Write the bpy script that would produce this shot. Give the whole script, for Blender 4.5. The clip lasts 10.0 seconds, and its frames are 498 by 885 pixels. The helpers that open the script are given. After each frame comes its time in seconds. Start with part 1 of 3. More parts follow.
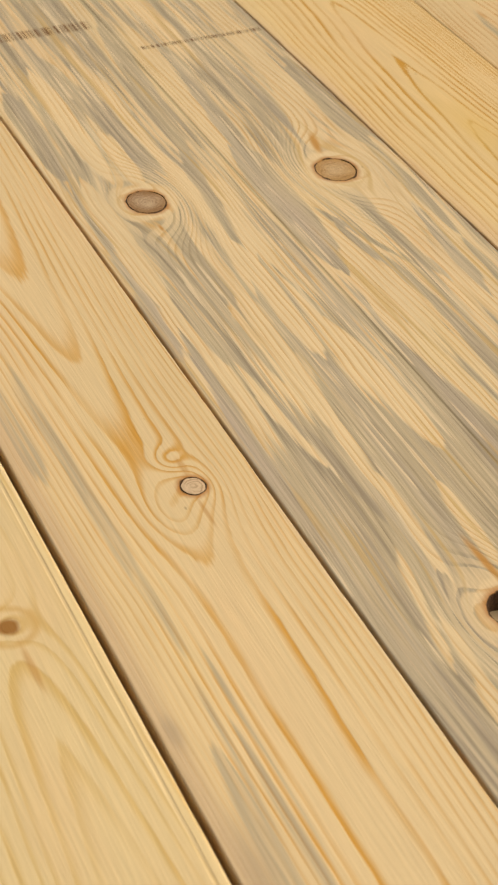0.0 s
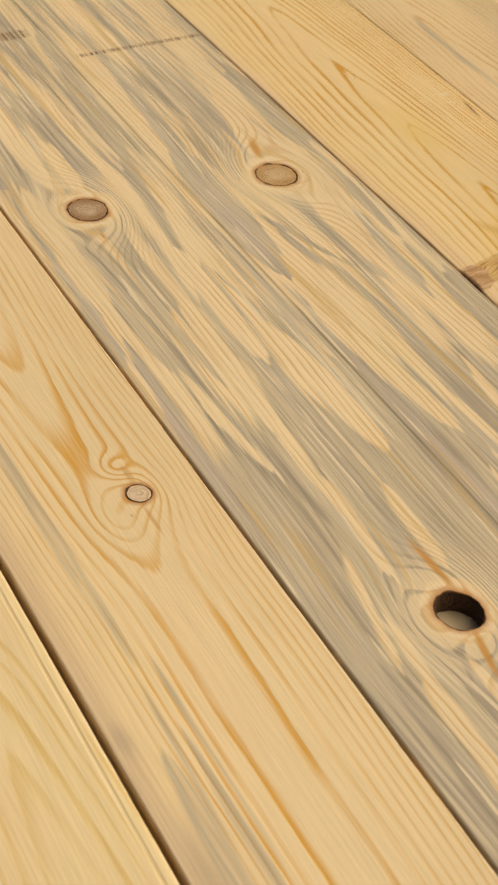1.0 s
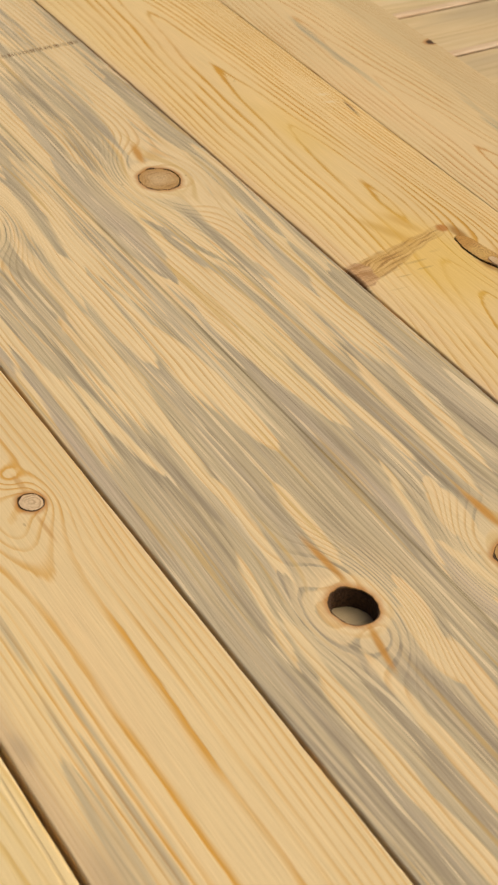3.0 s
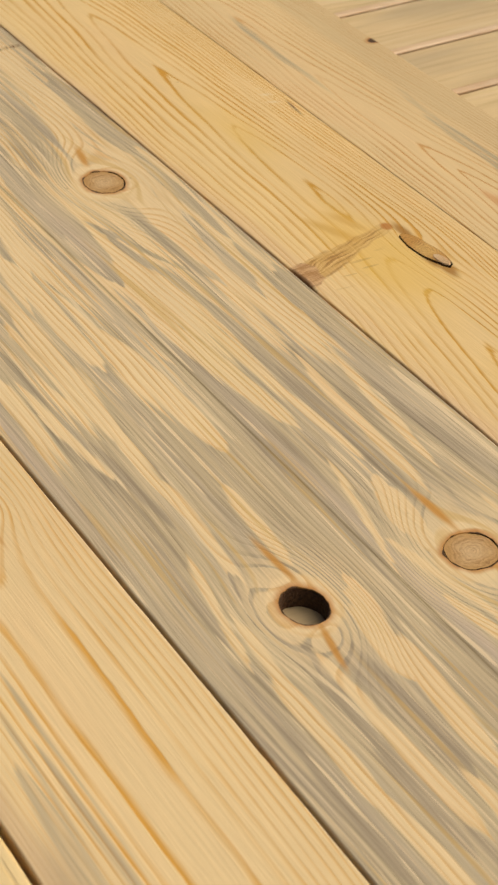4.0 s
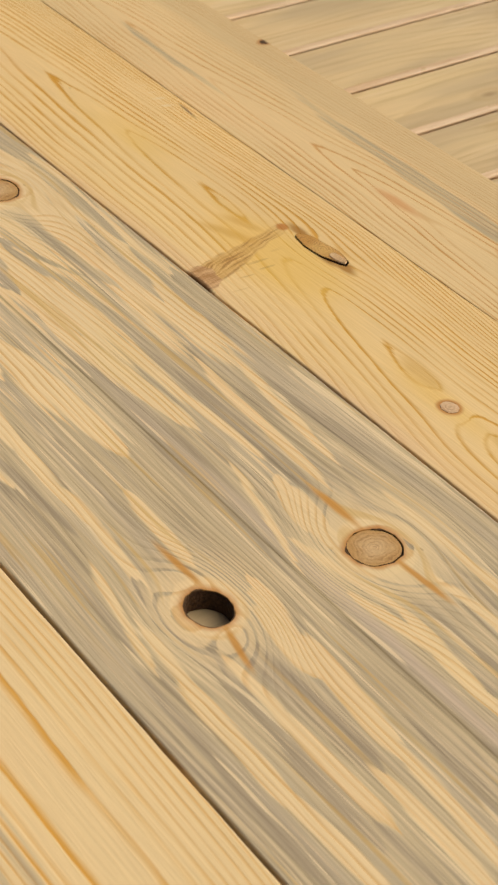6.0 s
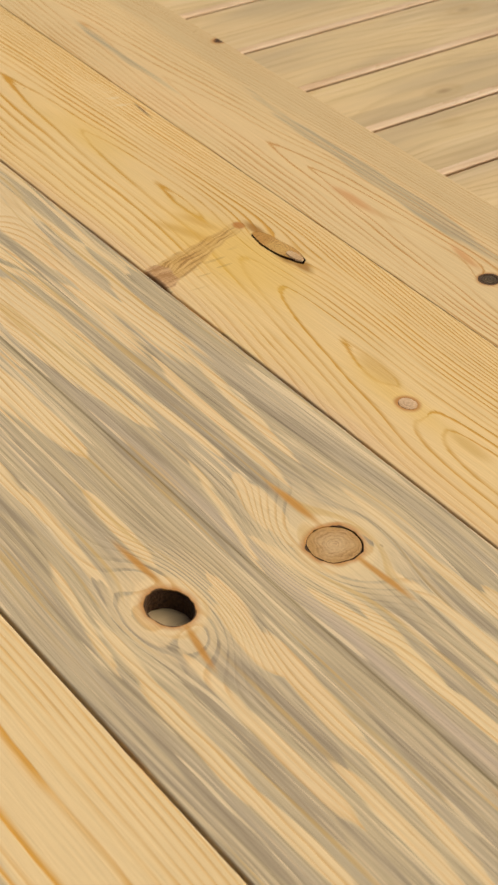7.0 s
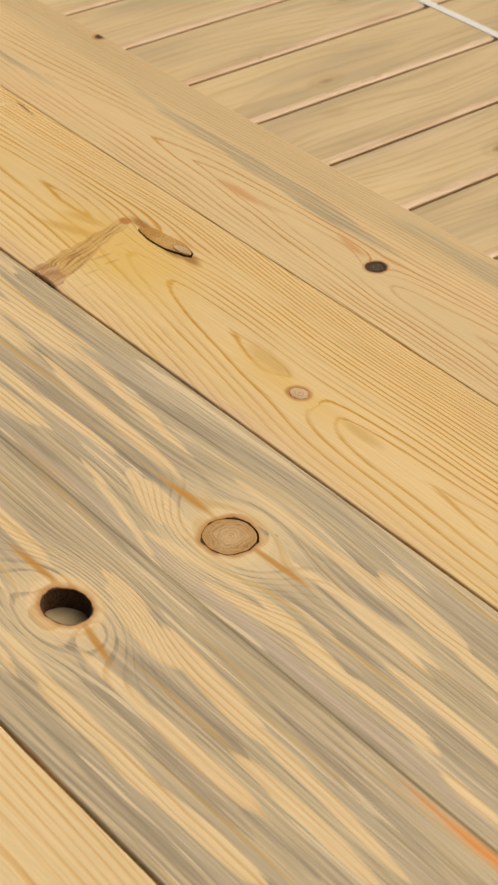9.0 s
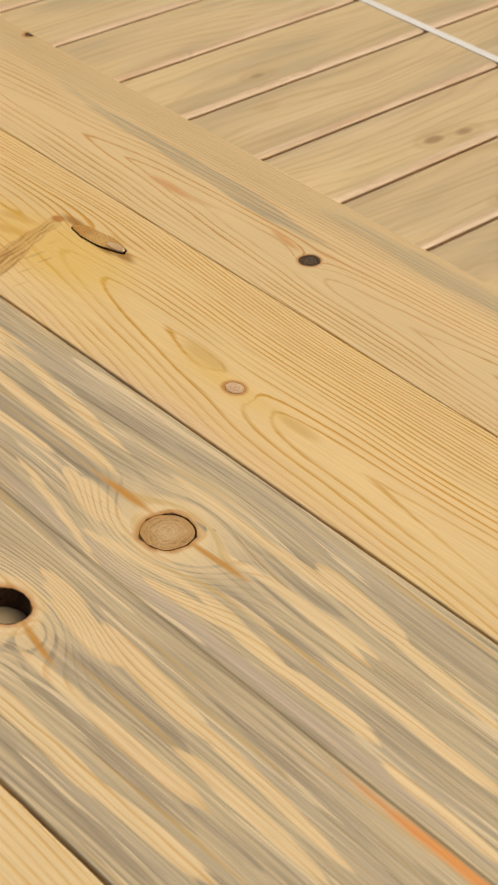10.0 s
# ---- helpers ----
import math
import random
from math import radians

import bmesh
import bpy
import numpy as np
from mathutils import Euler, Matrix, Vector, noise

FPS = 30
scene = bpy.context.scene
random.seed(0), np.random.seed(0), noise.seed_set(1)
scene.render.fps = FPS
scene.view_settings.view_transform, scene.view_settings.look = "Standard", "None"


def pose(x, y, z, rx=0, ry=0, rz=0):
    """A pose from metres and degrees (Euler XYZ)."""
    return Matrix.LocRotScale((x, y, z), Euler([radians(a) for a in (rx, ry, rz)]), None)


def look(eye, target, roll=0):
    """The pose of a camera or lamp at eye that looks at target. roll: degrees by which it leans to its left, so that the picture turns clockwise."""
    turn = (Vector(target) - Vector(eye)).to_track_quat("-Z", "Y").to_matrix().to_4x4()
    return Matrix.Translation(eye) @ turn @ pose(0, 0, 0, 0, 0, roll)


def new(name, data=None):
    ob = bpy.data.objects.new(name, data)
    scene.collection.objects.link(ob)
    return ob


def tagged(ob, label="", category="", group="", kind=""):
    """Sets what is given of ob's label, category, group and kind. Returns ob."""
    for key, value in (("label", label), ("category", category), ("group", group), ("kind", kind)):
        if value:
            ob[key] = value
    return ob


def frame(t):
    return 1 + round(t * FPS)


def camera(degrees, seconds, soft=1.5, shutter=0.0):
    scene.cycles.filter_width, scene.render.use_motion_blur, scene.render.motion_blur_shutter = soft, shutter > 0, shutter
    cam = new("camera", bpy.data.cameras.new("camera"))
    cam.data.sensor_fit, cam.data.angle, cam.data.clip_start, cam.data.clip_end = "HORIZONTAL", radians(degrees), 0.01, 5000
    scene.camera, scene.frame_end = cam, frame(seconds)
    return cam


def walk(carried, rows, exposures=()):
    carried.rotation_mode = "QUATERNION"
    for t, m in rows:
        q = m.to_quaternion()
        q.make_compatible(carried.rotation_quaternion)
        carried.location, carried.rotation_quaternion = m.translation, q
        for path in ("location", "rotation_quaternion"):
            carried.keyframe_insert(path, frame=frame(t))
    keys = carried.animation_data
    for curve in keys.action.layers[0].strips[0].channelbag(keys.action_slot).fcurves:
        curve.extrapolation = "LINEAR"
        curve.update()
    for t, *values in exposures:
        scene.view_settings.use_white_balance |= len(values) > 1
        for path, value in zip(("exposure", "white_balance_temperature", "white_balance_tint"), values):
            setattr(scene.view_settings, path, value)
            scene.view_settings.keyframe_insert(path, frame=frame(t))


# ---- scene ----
cam = camera(15.7, 10.0, soft=2.3)
PATH = [
    (0, (-0.262, -0.548, 0.473), (0.419, 0.896, -0.732), 1.8),
    (0.5, (-0.263, -0.548, 0.474), (0.447, 0.884, -0.728), 2.0),
    (1, (-0.261, -0.549, 0.474), (0.473, 0.873, -0.725), 2.0),
    (1.5, (-0.26, -0.55, 0.474), (0.501, 0.86, -0.724), 2.1),
    (2, (-0.259, -0.552, 0.475), (0.525, 0.846, -0.721), 2.0),
    (2.5, (-0.258, -0.553, 0.475), (0.549, 0.833, -0.719), 2.1),
    (4, (-0.256, -0.555, 0.479), (0.617, 0.79, -0.716), 2.1),
    (4.5, (-0.254, -0.556, 0.479), (0.64, 0.776, -0.715), 2.2),
    (5, (-0.254, -0.556, 0.478), (0.664, 0.763, -0.713), 2.2),
    (5.5, (-0.252, -0.557, 0.478), (0.685, 0.749, -0.711), 2.2),
    (7, (-0.25, -0.559, 0.478), (0.738, 0.711, -0.71), 2.4),
    (7.5, (-0.25, -0.559, 0.478), (0.759, 0.693, -0.711), 2.5),
    (8, (-0.249, -0.56, 0.479), (0.778, 0.676, -0.711), 2.6),
    (8.5, (-0.25, -0.562, 0.481), (0.8, 0.654, -0.71), 2.7),
    (9, (-0.246, -0.563, 0.478), (0.822, 0.639, -0.711), 2.5),
    (9.5, (-0.246, -0.565, 0.479), (0.845, 0.615, -0.712), 2.6),
    (10, (-0.245, -0.566, 0.479), (0.869, 0.592, -0.712), 2.7),
]
walk(cam, [(t, look(eye, target, roll)) for t, eye, target, roll in PATH])
cam.data.dof.use_dof, cam.data.dof.focus_distance, cam.data.dof.aperture_fstop = True, 0.82, 42.0

# ---- light ----
SUN_TURN, SUN_HEIGHT = radians(115), radians(42)
world = bpy.data.worlds.new("sky")
world.use_nodes = True
scene.world = world
sky = world.node_tree.nodes.new("ShaderNodeTexSky")
sky.sky_type, sky.sun_disc = "NISHITA", False
sky.sun_elevation, sky.sun_rotation = SUN_HEIGHT, SUN_TURN
sky.air_density, sky.dust_density, sky.ozone_density = 0.5, 6.0, 0.0
world.node_tree.links.new(sky.outputs[0], world.node_tree.nodes["Background"].inputs[0])
world.node_tree.nodes["Background"].inputs[1].default_value = 0.075
sun = new("sun", bpy.data.lights.new("sun", "SUN"))
sun.data.energy, sun.data.angle, sun.data.color = 2.35, radians(90), (1.0, 0.915, 0.745)
sun.matrix_world = look((0, 0, 3), (-3 * math.sin(SUN_TURN) / math.tan(SUN_HEIGHT), -3 * math.cos(SUN_TURN) / math.tan(SUN_HEIGHT), 0))
scene.view_settings.exposure = 0.01


# ---- node arithmetic ----
class Val:
    """A number socket of a node tree, with the usual arithmetic."""

    def __init__(self, tree, socket):
        self.tree, self.socket = tree, socket

    def op(self, kind, *others, clamp=False):
        node = self.tree.nodes.new("ShaderNodeMath")
        node.operation, node.use_clamp = kind, clamp
        for slot, value in zip(node.inputs, (self, *others)):
            if isinstance(value, Val):
                self.tree.links.new(value.socket, slot)
            else:
                slot.default_value = value
        return Val(self.tree, node.outputs[0])

    def __add__(self, b): return self.op("ADD", b)
    def __radd__(self, b): return self.op("ADD", b)
    def __sub__(self, b): return self.op("SUBTRACT", b)
    def __rsub__(self, b): return self.op("MULTIPLY", -1.0).op("ADD", b)
    def __mul__(self, b): return self.op("MULTIPLY", b)
    def __rmul__(self, b): return self.op("MULTIPLY", b)
    def __pow__(self, b): return self.op("POWER", b)
    def mag(self): return self.op("ABSOLUTE")
    def fract(self): return self.op("FRACT")
    def low(self, b): return self.op("MINIMUM", b)
    def high(self, b): return self.op("MAXIMUM", b)
    def clamp(self): return self.op("ADD", 0.0, clamp=True)

    def step(self, a, b, lo=0.0, hi=1.0):
        node = self.tree.nodes.new("ShaderNodeMapRange")
        node.interpolation_type = "SMOOTHSTEP"
        self.tree.links.new(self.socket, node.inputs[0])
        for i, v in enumerate((a, b, lo, hi)):
            node.inputs[i + 1].default_value = v
        return Val(self.tree, node.outputs[0])


class Wood:
    """Node tree of one timber material, with x across and y along the stack in metres."""

    def __init__(self, name, seed, swap=False, shift=False):
        self.mat = bpy.data.materials.new(name)
        self.mat.use_nodes = True
        self.tree = t = self.mat.node_tree
        self.bsdf = t.nodes["Principled BSDF"]
        self.seed = seed
        place = t.nodes.new("ShaderNodeTexCoord").outputs["Object"]
        if shift:
            info = t.nodes.new("ShaderNodeObjectInfo").outputs["Random"]
            far = (Val(t, info) * 37.0)
            comb = t.nodes.new("ShaderNodeCombineXYZ")
            t.links.new((far * 1.0).socket, comb.inputs[2])
            t.links.new((far * 0.31).socket, comb.inputs[0])
            add = t.nodes.new("ShaderNodeVectorMath")
            t.links.new(place, add.inputs[0])
            t.links.new(comb.outputs[0], add.inputs[1])
            place = add.outputs[0]
        self.place = place
        sep = t.nodes.new("ShaderNodeSeparateXYZ")
        t.links.new(place, sep.inputs[0])
        self.x, self.y, self.z = (Val(t, o) for o in sep.outputs)
        if swap:
            self.x, self.y = self.y, self.x

    def vec(self, a, b, c=0.0):
        node = self.tree.nodes.new("ShaderNodeCombineXYZ")
        for slot, value in zip(node.inputs, (a, b, c)):
            if isinstance(value, Val):
                self.tree.links.new(value.socket, slot)
            else:
                slot.default_value = value
        return node.outputs[0]

    def noise(self, a, b, c=None, detail=2.0, rough=0.5, distort=0.0):
        """Noise about 0, of size about 1, at the coordinates a, b."""
        self.seed += 3.7
        node = self.tree.nodes.new("ShaderNodeTexNoise")
        self.tree.links.new(self.vec(a, b, self.seed if c is None else c), node.inputs["Vector"])
        node.inputs["Scale"].default_value = 1.0
        node.inputs["Detail"].default_value = detail
        node.inputs["Roughness"].default_value = rough
        node.inputs["Distortion"].default_value = distort
        return (Val(self.tree, node.outputs["Fac"]) - 0.5) * 3.0

    def dist(self, cx, cy, sx, sy, lean=0.0):
        """Distance from a centre, in units of sx across and sy along; lean: metres across for a metre along."""
        dy = (self.y - cy)
        dx = (self.x - cx) - dy * lean if lean else self.x - cx
        dx, dy = dx * (1 / sx), dy * (1 / sy)
        return (dx * dx + dy * dy) ** 0.5

    def bell(self, cx, cy, sx, sy, lean=0.0, x=None, y=None):
        """A bell of height 1 at a centre, leaning by so many metres across for a metre along."""
        x, y = x or self.x, y or self.y
        dx = x.op("MULTIPLY_ADD", 1 / sx, y.op("MULTIPLY_ADD", -lean / sx, (lean * cy - cx) / sx))
        dy = y.op("MULTIPLY_ADD", 1 / sy, -cy / sy)
        d = dx.op("MULTIPLY_ADD", dx, dy * dy)
        return (d * -1.0).op("EXPONENT")

    def mix(self, fac, a, b):
        node = self.tree.nodes.new("ShaderNodeMix")
        node.data_type = "RGBA"
        self.tree.links.new(fac.socket, node.inputs[0])
        for slot, c in ((node.inputs[6], a), (node.inputs[7], b)):
            if isinstance(c, tuple):
                slot.default_value = (*c, 1)
            else:
                self.tree.links.new(c, slot)
        return node.outputs[2]

    def tone(self, color, value):
        node = self.tree.nodes.new("ShaderNodeVectorMath")
        node.operation = "SCALE"
        self.tree.links.new(color, node.inputs[0])
        self.tree.links.new(value.socket, node.inputs[3])
        return node.outputs[0]

    def finish(self, color, height, rough=0.5, relief=0.00025, gloss=0.25):
        t = self.tree
        t.links.new(color, self.bsdf.inputs["Base Color"])
        if isinstance(rough, Val):
            t.links.new(rough.socket, self.bsdf.inputs["Roughness"])
        else:
            self.bsdf.inputs["Roughness"].default_value = rough
        self.bsdf.inputs["Specular IOR Level"].default_value = gloss
        bump = t.nodes.new("ShaderNodeBump")
        bump.inputs["Strength"].default_value = 0.6
        bump.inputs["Distance"].default_value = relief
        t.links.new(height.socket, bump.inputs["Height"])
        t.links.new(bump.outputs[0], self.bsdf.inputs["Normal"])
        return self.mat


PALE = (0.76, 0.545, 0.285)
LATE = (0.58, 0.29, 0.075)
RESIN = (0.50, 0.20, 0.04)
CRACK = (0.03, 0.018, 0.01)


def grain(w, rings, early=PALE, late=LATE, strong=0.7, fine=1.0, rise=0.46):
    """Growth rings at the whole numbers of the field rings: a slow rise to the dark late wood and a sharp fall.
    Rings differ in width and depth. Gives the colour, the late wood's weight and the fibre noise."""
    rag = w.noise(w.x * 900.0, w.y * 60.0, detail=2)
    rings = rings + w.noise(rings * 0.45, w.y * 2.0, detail=1) * 0.45 + rag * 0.06
    s = rings.fract()
    own = w.noise(rings.op("FLOOR") * 7.31, w.y * 3.0, detail=1).step(-0.8, 0.5, 0.5, 1.0)
    up = ((s - rise) * (0.88 - rise) ** -1.0).clamp() if isinstance(rise, Val) else s.step(rise, 0.88)
    band = up * s.step(0.88, 1.0, 1.0, 0.0)
    patch = w.noise(w.x * 60.0, w.y * 12.0, detail=2).step(-0.5, 0.35, 0.35, 1.0)
    band = band * patch * own * strong
    fibre = w.noise(w.x * 800.0, w.y * 30.0, detail=2, rough=0.5)
    color = w.mix(band, early, late)
    cloud = w.noise(w.x * 22.0, w.y * 5.0, detail=2)
    blush = w.noise(w.x * 26.0, w.y * 6.0, detail=3)
    color = w.mix(blush.step(0.0, 0.9) * 0.30, color, (0.77, 0.50, 0.25))
    color = w.mix(blush.step(-0.1, -0.9) * 0.30, color, (0.80, 0.62, 0.30))
    color = w.tone(color, 1.0 + fibre * (0.06 * fine) + cloud * 0.07)
    cell = w.tree.nodes.new("ShaderNodeTexVoronoi")
    w.tree.links.new(w.vec(w.x * 70.0, w.y * 30.0, w.seed), cell.inputs["Vector"])
    cell.inputs["Scale"].default_value = 1.0
    speck = Val(w.tree, cell.outputs["Distance"]) + w.noise(w.x * 25.0, w.y * 12.0, detail=1).step(-0.2, 0.6, 0.0, 0.2)
    color = w.mix(speck.step(0.02, 0.05, 0.5, 0.0), color, (0.33, 0.19, 0.08))
    return color, band, fibre


def whorl(w, rings, level, cx, cy, rx, ry, reach=2.0, pace=300.0):
    """Bends a ring field that has the given level at a knot into closed rings round it."""
    d = w.dist(cx, cy, reach * rx, reach * ry * 1.5)
    weight = (d * d * -1.0).op("EXPONENT")
    inner = w.dist(cx, cy, 1.0, 1.25) * pace + level
    return rings + (inner - rings) * weight


def knot_tints(w, color, knots):
    """Resin-brown halo round each knot, and a painted dark line for bark and shaded crack: (x, y, radius across, radius
    along, reach, bark).
    """
    for cx, cy, rx, ry, reach, bark in knots:
        d = w.dist(cx, cy, rx, ry) + w.noise(w.x * 160.0, w.y * 110.0, detail=2) * 0.10
        color = w.mix(d.step(0.95, 1.0 + reach, 0.90, 0.0), color, RESIN)
        if bark:
            rim = d + w.noise(w.x * 130.0, w.y * 130.0, detail=1) * 0.06
            color = w.mix(rim.step(1.0, 1.0 + bark, 0.9, 0.0), color, CRACK)
    return color


def tails(w, color, flecks, tint=(0.57, 0.27, 0.045), strength=0.9):
    """Lens-shaped resin marks: (x, y, half width, half length, lean)."""
    for cx, cy, sx, sy, lean in flecks:
        d = w.dist(cx, cy, sx, sy, lean) + w.noise(w.x * 260.0, w.y * 60.0, detail=2) * 0.2
        color = w.mix(d.step(0.3, 1.2, strength, 0.0), color, tint)
    return color


# ---- wide blue-stained board ----
PITH = 0.0985
WIDE_KNOTS = [(0.0413, 0.2310, 0.0105, 0.0122), (0.1503, 0.2260, 0.0112, 0.0130), (0.1350, -0.1250, 0.0120, 0.0120)]
HOLE = (0.0562, -0.1187, 0.0094, 0.0116)


# stained, bare and deeply stained streaks: middle across and along, half width, half length, lean
STAIN_FAR = [
    (0.0109, 0.322, 0.0064, 0.060, 0.00), (0.0081, 0.211, 0.0030, 0.063, 0.07), (0.0041, 0.126, 0.0031, 0.043, 0.06),
    (0.0518, 0.341, 0.0057, 0.089, -0.11), (0.0900, 0.367, 0.0064, 0.104, 0.09), (0.0732, 0.229, 0.0044, 0.059, 0.16),
    (0.1167, 0.330, 0.0044, 0.076, 0.08), (0.1090, 0.203, 0.0095, 0.075, 0.03), (0.1377, 0.288, 0.0034, 0.069, 0.07),
    (0.1822, 0.304, 0.0074, 0.061, 0.02), (0.1804, 0.199, 0.0037, 0.056, 0.02), (0.1684, 0.131, 0.0030, 0.046, 0.08),
    (0.1329, 0.156, 0.0019, 0.039, -0.32), (0.1479, 0.151, 0.0034, 0.050, -0.10), (0.1279, 0.146, 0.0018, 0.028, -0.13),
    (0.1354, 0.096, 0.0027, 0.055, -0.10), (0.0415, 0.194, 0.0019, 0.022, 0.05), (0.0404, 0.150, 0.0040, 0.040, 0.05)]
STAIN_MID = [
    (0.0202, 0.120, 0.0032, 0.045, -0.02), (0.0565, 0.122, 0.0029, 0.051, 0.06), (0.0796, 0.107, 0.0015, 0.047, -0.09),
    (0.1039, 0.094, 0.0017, 0.037, -0.04), (0.0376, 0.091, 0.0016, 0.039, -0.03), (0.0249, 0.049, 0.0031, 0.069, -0.02),
    (0.0553, 0.018, 0.0030, 0.050, 0.02), (0.0087, 0.049, 0.0030, 0.064, 0.03), (0.0989, 0.001, 0.0028, 0.065, -0.09),
    (0.1359, 0.068, 0.0027, 0.056, -0.01), (0.1770, 0.097, 0.0026, 0.042, 0.03), (0.1812, 0.041, 0.0071, 0.066, 0.05),
    (0.0878, 0.117, 0.0015, 0.048, 0.04)]
BARE_FAR = [
    (0.0330, 0.329, 0.0053, 0.070, 0.01), (0.0147, 0.197, 0.0054, 0.069, 0.04), (0.0652, 0.121, 0.0041, 0.055, 0.03),
    (0.1611, 0.308, 0.0052, 0.061, 0.17), (0.1591, 0.175, 0.0046, 0.052, 0.09), (0.1197, 0.113, 0.0036, 0.054, -0.00),
    (0.0783, 0.197, 0.0026, 0.039, 0.17), (0.0453, 0.279, 0.0034, 0.035, 0.01), (0.0644, 0.188, 0.0017, 0.056, 0.12)]
BARE_MID = [
    (0.0480, 0.075, 0.0043, 0.063, 0.05), (0.0450, -0.004, 0.0018, 0.030, 0.04), (0.0801, 0.039, 0.0050, 0.056, -0.03),
    (0.1131, 0.040, 0.0045, 0.057, -0.11), (0.0264, 0.018, 0.0008, 0.024, -0.15), (0.0255, 0.039, 0.0011, 0.033, -0.04),
    (0.0453, -0.035, 0.0019, 0.017, 0.01), (0.0434, -0.070, 0.0015, 0.026, 0.11), (0.1294, -0.004, 0.0016, 0.043, -0.03),
    (0.1465, -0.025, 0.0016, 0.052, 0.06), (0.1616, -0.019, 0.0012, 0.042, 0.10), (0.1237, -0.083, 0.0031, 0.021, 0.23),
    (0.1094, -0.083, 0.0009, 0.029, 0.22), (0.0666, -0.067, 0.0019, 0.027, 0.04), (0.1248, -0.095, 0.0040, 0.023, 0.18),
    (0.1145, -0.135, 0.0010, 0.030, -0.18), (0.1122, -0.167, 0.0015, 0.023, -0.16)]
BARE_NEAR = [
    (0.0741, -0.143, 0.0046, 0.029, 0.21), (0.0733, -0.187, 0.0044, 0.039, 0.09), (0.0695, -0.254, 0.0022, 0.042, 0.07),
    (0.0454, -0.171, 0.0014, 0.024, 0.01), (0.0466, -0.214, 0.0021, 0.033, -0.02), (0.0264, -0.141, 0.0015, 0.026, 0.07),
    (0.0242, -0.185, 0.0037, 0.041, 0.01), (0.0254, -0.243, 0.0026, 0.032, -0.04), (0.0573, -0.260, 0.0021, 0.038, 0.02),
    (0.1165, -0.194, 0.0025, 0.031, 0.10), (0.1156, -0.238, 0.0022, 0.027, -0.01), (0.1444, -0.208, 0.0015, 0.026, 0.07),
    (0.1618, -0.155, 0.0015, 0.053, -0.00), (0.1458, -0.189, 0.0018, 0.039, -0.05), (0.1645, -0.209, 0.0032, 0.028, 0.11),
    (0.1580, -0.260, 0.0016, 0.037, 0.12), (0.1089, -0.306, 0.0013, 0.031, 0.04), (0.0253, -0.103, 0.0008, 0.028, 0.17),
    (0.1321, -0.271, 0.0015, 0.048, 0.02)]
DEEP = [
    (0.0399, -0.165, 0.0029, 0.034, 0.05), (0.0375, -0.222, 0.0033, 0.034, 0.03), (0.0593, -0.161, 0.0023, 0.019, -0.00),
    (0.0598, -0.194, 0.0034, 0.032, -0.01), (0.0366, -0.103, 0.0027, 0.016, 0.23), (0.0369, -0.128, 0.0017, 0.019, -0.10),
    (0.0123, -0.165, 0.0019, 0.033, 0.04), (0.0110, -0.224, 0.0017, 0.039, -0.02), (0.1527, -0.182, 0.0028, 0.030, -0.02),
    (0.1286, -0.185, 0.0017, 0.035, -0.08), (0.1011, -0.252, 0.0014, 0.023, -0.08), (0.0809, -0.260, 0.0012, 0.042, 0.04),
    (0.1365, -0.030, 0.0032, 0.059, -0.00), (0.0338, -0.018, 0.0025, 0.038, -0.04), (0.0428, -0.260, 0.0022, 0.021, 0.01),
    (0.1512, -0.143, 0.0016, 0.021, -0.23)]


def around(w, x, knots, swell=1.38, long=1.5):
    """The place across of the fibre that passes a point: fibres part before each knot and close behind it."""
    for cx, cy, rx, ry in knots:
        dx, dy = x - cx, (w.y - cy) * (1 / long)
        r2 = (rx * swell) ** 2
        x = x - dx * r2 * (dx * dx + dy * dy + r2 * 0.35) ** -1.0
    return x


def streaks(x, y, marks):
    """Depth in metres inside the nearest of some slender streaks, negative outside them."""
    depth = None
    for cx, cy, half, reach, lean in marks:
        off = (y.op("MULTIPLY_ADD", -lean, x) - (cx - lean * cy)).mag()
        v = y.op("MULTIPLY_ADD", 1 / reach, -cy / reach)
        v = v * v
        inside = (v * v).op("MULTIPLY_ADD", -half, half) - off
        depth = inside if depth is None else depth.high(inside)
    return depth


